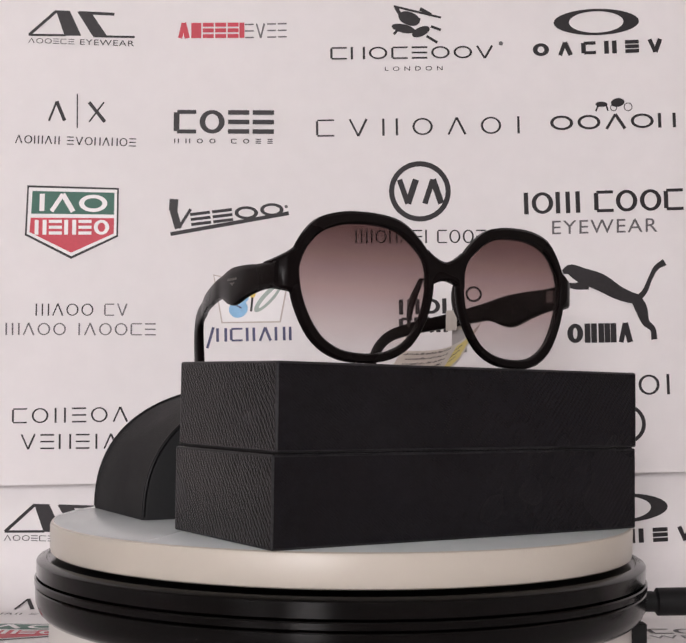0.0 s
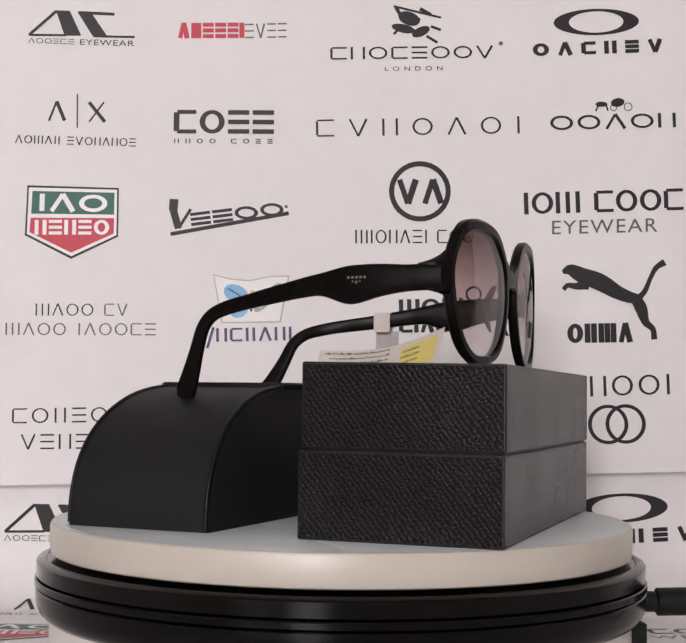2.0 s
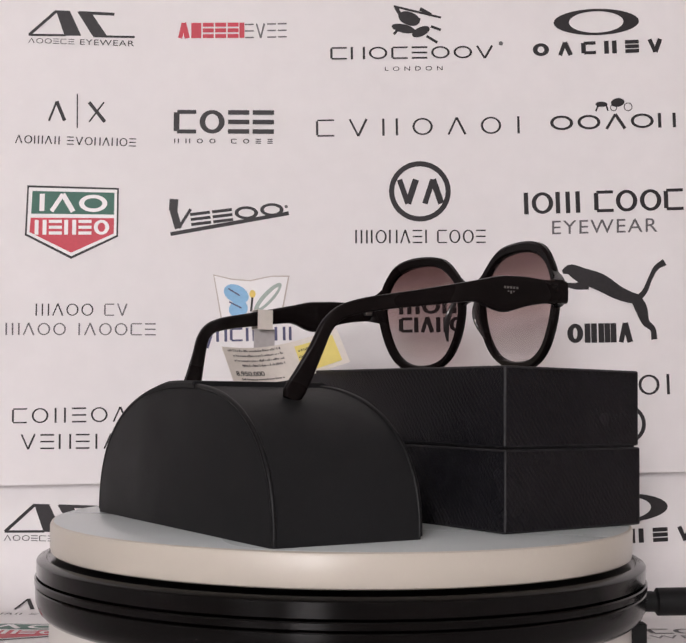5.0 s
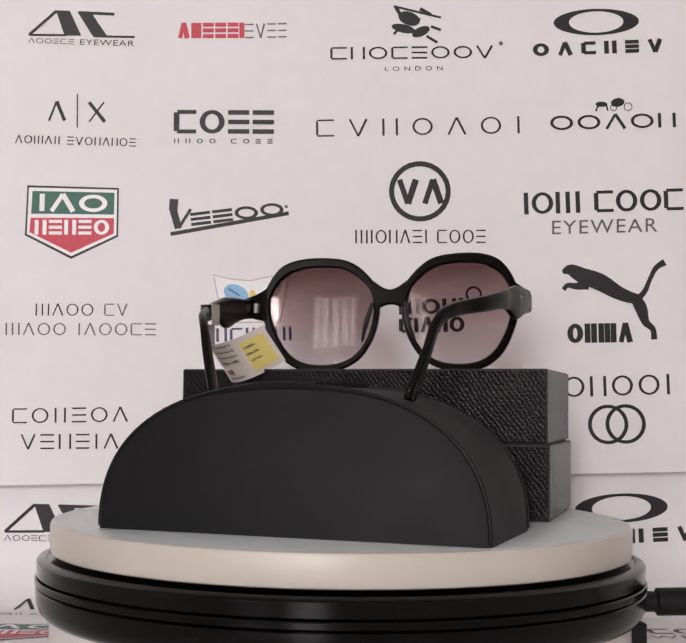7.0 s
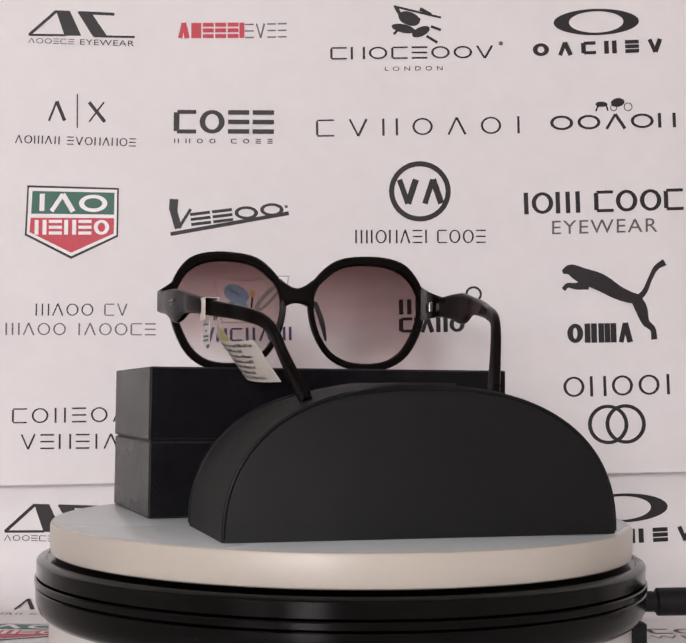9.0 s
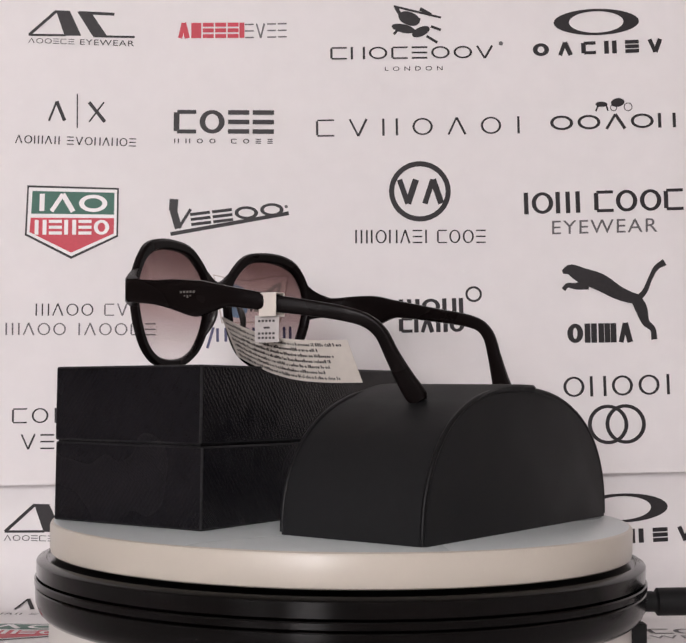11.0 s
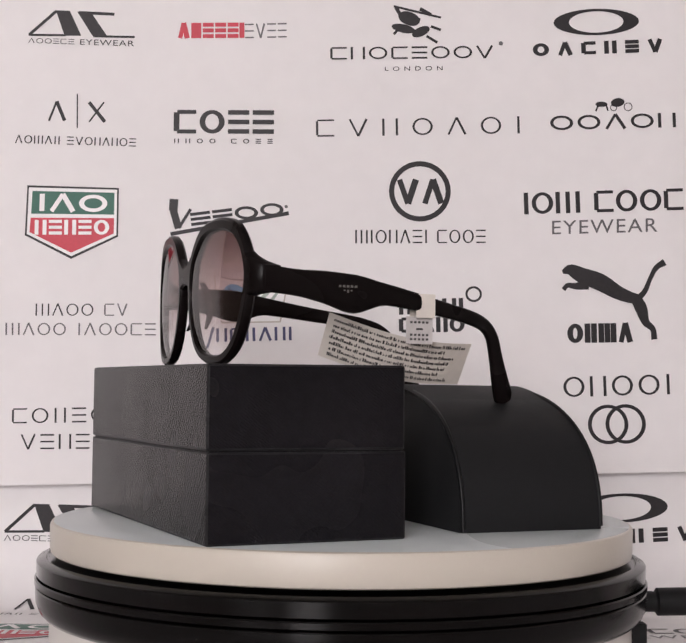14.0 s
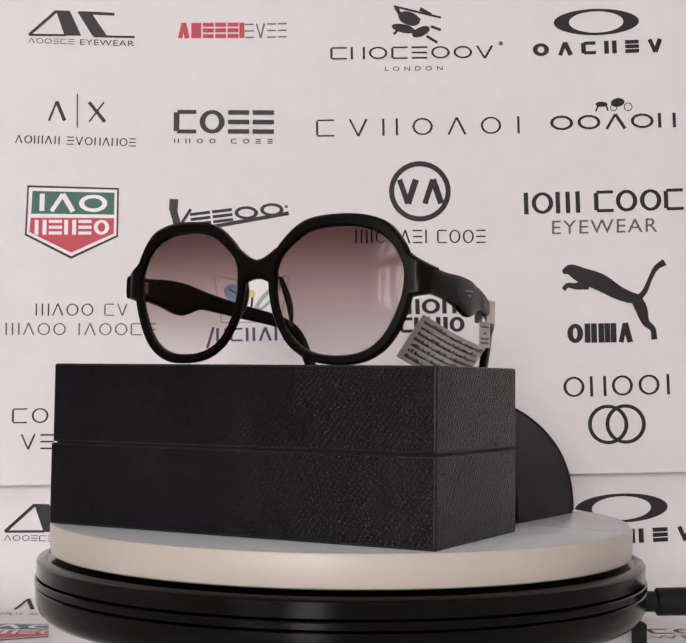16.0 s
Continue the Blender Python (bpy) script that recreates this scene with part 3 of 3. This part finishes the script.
def edged(bm, small):
    """Gives the narrow rounded edges the second, scuffed material."""
    for f in bm.faces:
        if f.calc_area() < small:
            f.material_index = 1
    return bm


def settle(bm, z0, z1):
    """The lid has sunk a little towards one corner; its foot stays level."""
    for v in bm.verts:
        k = max(0.0, (v.co.z - z0) / (z1 - z0))
        v.co.z += k * (-0.0003 - 0.0011 * v.co.x / BOX_L + 0.0008 * v.co.y / BOX_W)
    return bm


part("box_base", edged(block(bmesh.new(), -BOX_L / 2 - 0.0011, BOX_L / 2 - 0.0002, -BOX_W / 2 + 0.0003, BOX_W / 2 + 0.0007, 0, SPLIT - 0.0003, 0.0008, 3), 0.0004), [M_BOX, M_EDGE], box, "grained black lower half")
part("box_lid", edged(settle(block(bmesh.new(), -BOX_L / 2, BOX_L / 2, -BOX_W / 2, BOX_W / 2, SPLIT + 0.0003, BOX_H, 0.0009, 3), SPLIT, BOX_H), 0.0004), [M_BOX, M_EDGE], box, "grained black lid")
part("inner_tray", block(bmesh.new(), -BOX_L / 2 + 0.0014, BOX_L / 2 - 0.0014, -BOX_W / 2 + 0.0014, BOX_W / 2 - 0.0014, SPLIT - 0.004, SPLIT + 0.004), M_SEAM, box)

# ---- sunglasses case ----
CASE_L, CASE_W, CASE_H = 0.1622, 0.0664, 0.0580
case = tagged(new("sunglasses_case"), "smooth black arched sunglasses case with flap", "case")


def arch(n, grow=0.0, lo=0.0):
    """Half outline of the arch: points from one foot over the crown to the other."""
    out = []
    for i in range(n + 1):
        a = math.pi * i / n
        c, s = math.cos(a), math.sin(a)
        out.append(((CASE_L / 2 + grow) * math.copysign(abs(c) ** 0.84, c), lo + (CASE_H + grow - lo) * abs(s) ** 0.84))
    return out


def arch_solid(y0, y1, grow=0.0, taper=0.0, lo=0.0):
    bm = bmesh.new()
    prof = arch(48, grow, lo)
    secs = []
    for y, inset in ((y0, 0.0012), (y0 + 0.0012, 0), (y1 - 0.0012, 0), (y1, 0.0012)):
        sec = []
        for x, z in prof:
            k = 1 - inset / 0.05
            side = -1 if y < (y0 + y1) / 2 else 1
            sec.append((x * k, y - side * taper * (z / CASE_H) ** 3.5, lo + (z - lo) * k))
        secs.append(sec)
    return rounded_solid(bm, secs)


part("case_body", arch_solid(-CASE_W / 2, CASE_W / 2, 0, 0.0026), M_CASE, case, smooth=True)
for side in (-1, 1):
    pts = [(x * 0.995, side * (CASE_W / 2 - 0.0012 - 0.0026 * (z / CASE_H) ** 3.5), max(0.0012, z * 0.995 + 0.0003)) for x, z in arch(48)]
    part("edge_piping", tube(bmesh.new(), pts, [0.0010] * len(pts), 10), M_PIPING, case, smooth=True)
bm = bmesh.new()
secs = []
for x, z in [p for p in arch(96) if -0.0125 < p[0] < 0.0420]:
    w, high = CASE_W / 2 - 0.0026, -0.0003 + 0.0023 * min(1.0, (0.0425 - x) / 0.03)
    secs.append([(x, -w, z - 0.0009), (x, w, z - 0.0009), (x, w + 0.0010, z + high * 0.55), (x, w, z + high), (x, -w, z + high), (x, -w - 0.0010, z + high * 0.55)])
part("flap", rounded_solid(bm, secs), M_CASE, case, "black closing flap over the crown", smooth=True)

# ---- sunglasses ----
glasses = tagged(new("sunglasses"), "black acetate sunglasses with gradient mauve lenses", "sunglasses")
CX, ZC = 0.0370, 0.0297


def wrap(x):
    return 1.5 * x * x - 0.0014


def skew(bm):
    """The front stands a degree askew to its arms."""
    for v in bm.verts:
        v.co.y -= 0.02 * v.co.x
    return bm


# half of the front, in millimetres from the lens centre, nose side negative: rim and aperture, round from the outer side over the brow
RIM = [(30.4, 4.0), (29.0, 12.0), (24.8, 20.2), (18.6, 26.2), (8.5, 29.1), (-4.5, 29.3), (-15.0, 27.4), (-23.0, 22.0), (-29.8, 13.4),
       (-31.2, 3.5), (-29.6, -7.0), (-25.8, -16.0), (-19.6, -23.6), (-10.0, -28.4), (3.0, -29.6), (13.5, -27.2), (22.0, -20.4), (28.0, -8.5)]
HOLE = [(26.6, 4.0), (25.4, 10.8), (21.6, 17.2), (16.0, 21.5), (7.5, 24.1), (-4.5, 24.5), (-13.8, 22.8), (-20.6, 18.4), (-26.4, 12.2),
        (-28.2, 4.0), (-27.0, -5.5), (-23.6, -14.0), (-17.8, -21.0), (-9.0, -25.0), (2.6, -25.7), (11.6, -23.6), (18.8, -17.8), (24.4, -7.0)]


def outline(share, n=72):
    """A smooth closed loop between the aperture (share 0) and the rim (share 1), in metres."""
    knots = [((1 - share) * h[0] + share * r[0], (1 - share) * h[1] + share * r[1]) for h, r in zip(HOLE, RIM)]
    m, out = len(knots), []
    for i in range(n):
        q = m * i / n
        k, f = int(q), q - int(q)
        a, b, c, d = (Vector(knots[(k + o) % m]) for o in (-1, 0, 1, 2))
        p = 0.5 * (2 * b + (c - a) * f + (2 * a - 5 * b + 4 * c - d) * f * f + (3 * b - a - 3 * c + d) * f ** 3)
        out.append((p.x / 1000, p.y / 1000))
    return out


bm = bmesh.new()
T = 0.0021
for side in (-1, 1):
    oo, ii, oi, io = outline(1.0), outline(0.0), outline(0.78), outline(0.18)
    loops = []
    for pts, y in ((io, -T), (oi, -T), (oo, -T + 0.001), (oo, T - 0.001), (oi, T), (io, T), (ii, T - 0.001), (ii, -T + 0.001)):
        loops.append([bm.verts.new((side * (CX + x), wrap(CX + x) + y, ZC + z)) for x, z in pts])
    for u, w in zip(loops, loops[1:] + loops[:1]):
        for j in range(72):
            bm.faces.new((u[j], u[(j + 1) % 72], w[(j + 1) % 72], w[j]))
secs = []
for i in range(13):
    x = -0.0086 + 0.0172 * i / 12
    u = abs(x) / 0.0086
    top, bot = 0.0420 + 0.0044 * u ** 1.7, 0.0344 - 0.0036 * u ** 2
    secs.append([(x, wrap(x) - T, bot + 0.001), (x, wrap(x) - T, top - 0.001), (x, wrap(x) - T + 0.001, top), (x, wrap(x) + T - 0.001, top),
                 (x, wrap(x) + T, top - 0.001), (x, wrap(x) + T, bot + 0.001), (x, wrap(x) + T - 0.001, bot), (x, wrap(x) - T + 0.001, bot)])
rounded_solid(bm, secs)
for side in (-1, 1):
    secs = []
    for i in range(7):
        u = i / 6
        x = 0.0645 + 0.0087 * u ** 0.8
        top, bot, y = 0.0440 - 0.0058 * u ** 0.7, 0.0262 + 0.0020 * u ** 0.7, wrap(x) + 0.0030 * u ** 3
        secs.append([(side * x, y - T, bot + 0.001), (side * x, y - T, top - 0.001), (side * x, y - T + 0.001, top), (side * x, y + T + 0.003 * u, top),
                     (side * x, y + T + 0.003 * u, bot), (side * x, y - T + 0.001, bot)])
    rounded_solid(bm, secs)
skew(bm)
part("front_frame", bm, M_ACETATE, glasses, "thick black acetate front", smooth=True)

for side in (-1, 1):
    bm = bmesh.new()
    fronts = []
    for y in (-0.0008, 0.0008):
        rows = []
        for k in (1.0, 0.8, 0.6, 0.4, 0.2):
            rows.append([bm.verts.new((side * (CX + x * k), wrap(CX) + 3.0 * CX * x * k + 2.6 * (x * k) ** 2 + 2.0 * (z * k) ** 2 + y - 0.0015, ZC + z * k)) for x, z in outline(0.15)])
        mid = bm.verts.new((side * (CX + 0.00005), wrap(CX) + y - 0.0015, ZC))
        for u, w in zip(rows, rows[1:]):
            for j in range(72):
                bm.faces.new((u[j], u[(j + 1) % 72], w[(j + 1) % 72], w[j]))
        for j in range(72):
            bm.faces.new((rows[-1][j], rows[-1][(j + 1) % 72], mid))
        fronts.append(rows[0])
    for j in range(72):
        bm.faces.new([bm.verts.new(v.co) for v in (fronts[0][j], fronts[0][(j + 1) % 72], fronts[1][(j + 1) % 72], fronts[1][j])])
    skew(bm)
    part("lens", bm, M_LENS, glasses, "mauve gradient lens fading to clear", smooth=True)
    # nose pad
    bm = bmesh.new()
    secs = []
    for i in range(9):
        u = i / 8
        z, w = 0.0352 - 0.020 * u, 0.0006 + 0.0012 * math.sin(math.pi * min(1, 0.15 + 0.85 * u))
        x = 0.0086 + 0.0056 * u ** 1.3
        secs.append([(side * (x + w * math.cos(a) * 0.8), wrap(x) + T + 0.0015 + 0.0032 * math.sin(math.pi * u) + w * math.sin(a), z) for a in (2 * math.pi * j / 10 for j in range(10))])
    part("nose_pad", skew(rounded_solid(bm, secs)), M_PAD, glasses, smooth=True)

# temple: rows of (distance back, half width, top, bottom, half thickness)
TEMPLE = [(0.0070, 0.0714, 0.0380, 0.0280, 0.0020), (0.0125, 0.0717, 0.0382, 0.0278, 0.0021), (0.021, 0.0720, 0.0382, 0.0276, 0.0021), (0.031, 0.0722, 0.0390, 0.0262, 0.0021), (0.041, 0.0718, 0.0392, 0.0238, 0.0021),
          (0.047, 0.0712, 0.0386, 0.0240, 0.0021), (0.056, 0.0700, 0.0366, 0.0270, 0.0020), (0.064, 0.0690, 0.0350, 0.0268, 0.0020), (0.082, 0.0645, 0.0315, 0.0245, 0.0018), (0.097, 0.0590, 0.0288, 0.0225, 0.0017)]
HOOK = [(0.1060, 0.0560, 0.0238, 0.0030), (0.1130, 0.0530, 0.0210, 0.0028), (0.1180, 0.0505, 0.0155, 0.0028), (0.1215, 0.0482, 0.0065, 0.0031), (0.1255, 0.0452, -0.0040, 0.0040), (0.1288, 0.0428, -0.0118, 0.0046), (0.1304, 0.0420, -0.0152, 0.0030)]


def temple(side, foot, tip, sag, reach):
    """One arm; sag drops its middle, reach stretches it."""
    rows = [((y, x, (a + b) / 2), (a - b) / 2, t) for y, x, a, b, t in TEMPLE] + [((y, x + (tip - 0.042) * max(0.0, (y - 0.104) / 0.0285), z if z > 0 else z * foot), h, 0.0018) for y, x, z, h in HOOK]
    rows = [((y * (1 + (reach - 1) * min(1.0, y / 0.06)), x, z - sag * max(0.0, min(1.0, (y - 0.010) / 0.030)) * max(0.0, min(1.0, (0.131 - y) / 0.02))), h, t) for (y, x, z), h, t in rows]
    fine = smooth_path([(*c, h, t) for c, h, t in rows], 70)
    bm = bmesh.new()
    secs = []
    for i, (y, x, z, h, t) in enumerate(fine):
        a, b = fine[max(i - 1, 0)], fine[min(i + 1, len(fine) - 1)]
        d = Vector((0, b[0] - a[0], b[2] - a[2])).normalized()
        up = Vector((0, -d.z, d.y))
        if y < 0.098:
            up = Vector((0, 0, 1))
        sec = []
        for j in range(16):
            q = 2 * math.pi * j / 16
            c, s = math.cos(q), math.sin(q)
            p = Vector((side * x, y, z)) + up * h * math.copysign(abs(s) ** 0.55, s) + Vector((t, 0, 0)) * math.copysign(abs(c) ** 0.55, c)
            sec.append(p)
        secs.append(sec)
    arm = part("temple", rounded_solid(bm, secs), M_ACETATE, glasses, "curved black acetate temple arm", smooth=True)
    hinge = bmesh.new()
    block(hinge, side * 0.0678 - 0.0012, side * 0.0678 + 0.0012, 0.0095, 0.0140, 0.0305, 0.0355, 0.0005)
    part("hinge", hinge, M_METAL, arm, "silver metal hinge")
    # small unreadable lettering on the outer face
    letters = bmesh.new()
    drop = 0.0006 + sag
    for i in range(5):
        y0 = 0.0372 + 0.0017 * i
        block(letters, side * 0.0740 - 0.00015, side * 0.0740 + 0.00015, y0, y0 + 0.0010, 0.0341 - drop, 0.0350 - drop)
    for i in range(3):
        y0 = 0.0393 + 0.0015 * i
        block(letters, side * 0.0740 - 0.00015, side * 0.0740 + 0.00015, y0, y0 + 0.0007, 0.0327 - 0.0007 * (i == 1) - drop, 0.0332 - drop)
    part("lettering", letters, M_LETTER, arm, "small pale metal lettering bars")
    return arm


temple(-1, 0.95, 0.0440, 0.0008, 1.012)
temple(1, 0.90, 0.0388, 0.0026, 1.02)

# ---- price label on one temple ----
tag = tagged(new("price_label"), "folded white paper price label tied round the temple", "label")
bm = bmesh.new()
for y0, y1 in ((0.0740, 0.0825),):
    for x0, x1, z0, z1 in ((0.0622, 0.0625, 0.0205, 0.0302), (0.0680, 0.0683, 0.0205, 0.0302), (0.0625, 0.0680, 0.0299, 0.0302)):
        block(bm, x0, x1, y0, y1, z0, z1)
part("band", bm, M_PAPER, tag, "white paper band")


def strip_point(u, v, lift=0.0):
    """u runs along the label, v down across it; it hangs inwards and its fore end curls in."""
    y = 0.0425 + 0.0650 * u
    z = 0.0222 - 0.0112 * u - 0.0172 * v - 0.004 * math.sin(math.pi * u)
    x = 0.0600 - 0.012 * v - 0.007 * max(0.0, 1 - u / 0.57) ** 1.6 - 0.006 * max(0.0, (u - 0.57) / 0.43) ** 1.5 + lift
    return Vector((x, y, z))


def strip_patch(u0, u1, v0, v1, lift, n=10, thick=0.00015):
    bm = bmesh.new()
    f, k = [], []
    for i in range(n + 1):
        u = u0 + (u1 - u0) * i / n
        f.append((bm.verts.new(strip_point(u, v0, lift)), bm.verts.new(strip_point(u, v1, lift))))
        k.append((bm.verts.new(strip_point(u, v0, lift - thick)), bm.verts.new(strip_point(u, v1, lift - thick))))
    for i in range(n):
        bm.faces.new((f[i][0], f[i + 1][0], f[i + 1][1], f[i][1]))
        bm.faces.new((k[i][0], k[i + 1][0], k[i + 1][1], k[i][1]))
        for e in (0, 1):
            bm.faces.new((f[i][e], f[i + 1][e], k[i + 1][e], k[i][e]))
    for i in (0, n):
        bm.faces.new((f[i][0], f[i][1], k[i][1], k[i][0]))
    return bm


slip = part("label_strip", strip_patch(0, 1, 0, 1, 0, 16, 0.0003), M_PAPER, tag, "long white printed paper strip")
rng = random.Random(4)


def text_rows(rows, u0, u1, v0, v1, lift, parent, high=0.062):
    """Rows of unreadable print as short dark bars."""
    bm = bmesh.new()
    for r in range(rows):
        u, v = u0 + rng.uniform(0, 0.02), v0 + (v1 - v0) * r / rows
        end = u1 - rng.uniform(0, 0.25) * (u1 - u0)
        while u < end:
            w, tall = rng.uniform(0.004, 0.012), high * rng.choice((0.6, 0.65, 1.0))
            a = [bm.verts.new(strip_point(p, q, lift)) for p, q in ((u, v + high - tall), (u + w, v + high - tall), (u + w, v + high), (u, v + high))]
            bm.faces.new(a)
            u += w + rng.choice((0.003, 0.004, 0.004, 0.011))
    return tagged(part("print_block", bm, M_TEXT, parent, "rows of dark unreadable print"), kind="stuff")


text_rows(7, 0.03, 0.97, 0.07, 0.98, 0.0003, slip, 0.078)
text_rows(4, 0.45, 0.97, 0.06, 0.62, -0.0006, slip)
text_rows(1, 0.50, 0.97, 0.86, 0.95, -0.0006, slip)
price = bpy.data.curves.new("price_digits", "FONT")
price.body, price.size, price.offset = "8.950.000", 1.0, 0.02
price_ob = new("price_digits", price)
flat = bpy.data.meshes.new_from_object(price_ob.evaluated_get(bpy.context.evaluated_depsgraph_get()))
bpy.data.objects.remove(price_ob)
bm = bmesh.new()
bm.from_mesh(flat)
span = max(v.co.x for v in bm.verts)
for v in bm.verts:
    v.co = strip_point(0.95 - 0.28 * v.co.x / span, 0.80 - 0.13 * v.co.y / 0.72, -0.0006)
part("price_digits", bm, M_TEXT, slip, "bold dark price figures")
sticker = part("yellow_sticker", strip_patch(0.05, 0.35, 0.14, 0.88, -0.0005), M_YELLOW, slip, "yellow printed sticker")
text_rows(3, 0.18, 0.36, 0.25, 0.75, -0.0008, slip)
bm = bmesh.new()
block(bm, 0.0660, 0.0662, 0.0705, 0.0825, 0.0100, 0.0210)
small = part("small_tag", bm, M_FILM, tag, "small square greyish film tag")
bm = bmesh.new()
for z in (0.0183, 0.0132, 0.0114):
    for i in range(5):
        block(bm, 0.0662, 0.0663, 0.0722 + 0.0018 * i, 0.0733 + 0.0018 * i, z, z + 0.0009)
block(bm, 0.0662, 0.0663, 0.0750, 0.0780, 0.0156, 0.0164)
tagged(part("print_block", bm, M_TEXT, small, "small dark unreadable print"), kind="stuff")

# ---- what turns: the plate and everything on it ----
TURN_0, SPEED = 39.24, 18.718
ON_PLATE = [(box, (-0.0075, -0.0537, PLATE_Z + 0.0001), 0.0, -6.81), (case, (0.0030, 0.0543, PLATE_Z + 0.0001), 0.0, -9.96),
            (glasses, (-0.0101, -0.0725, 0.0660), 0.7, -7.6), (tag, (-0.0101, -0.0725, 0.0660), 0.7, -7.6)]


def motions():
    times = [0.25 * i for i in range(65)]
    for thing, place, tip, yaw in ON_PLATE:
        rest = pose(*place, 0, tip, yaw)
        walk(thing, [(t, pose(0, 0, 0, 0, 0, TURN_0 + SPEED * t) @ rest) for t in times])
    walk(plate, [(t, pose(0, 0, 0, 0, 0, TURN_0 + SPEED * t)) for t in times])


motions()
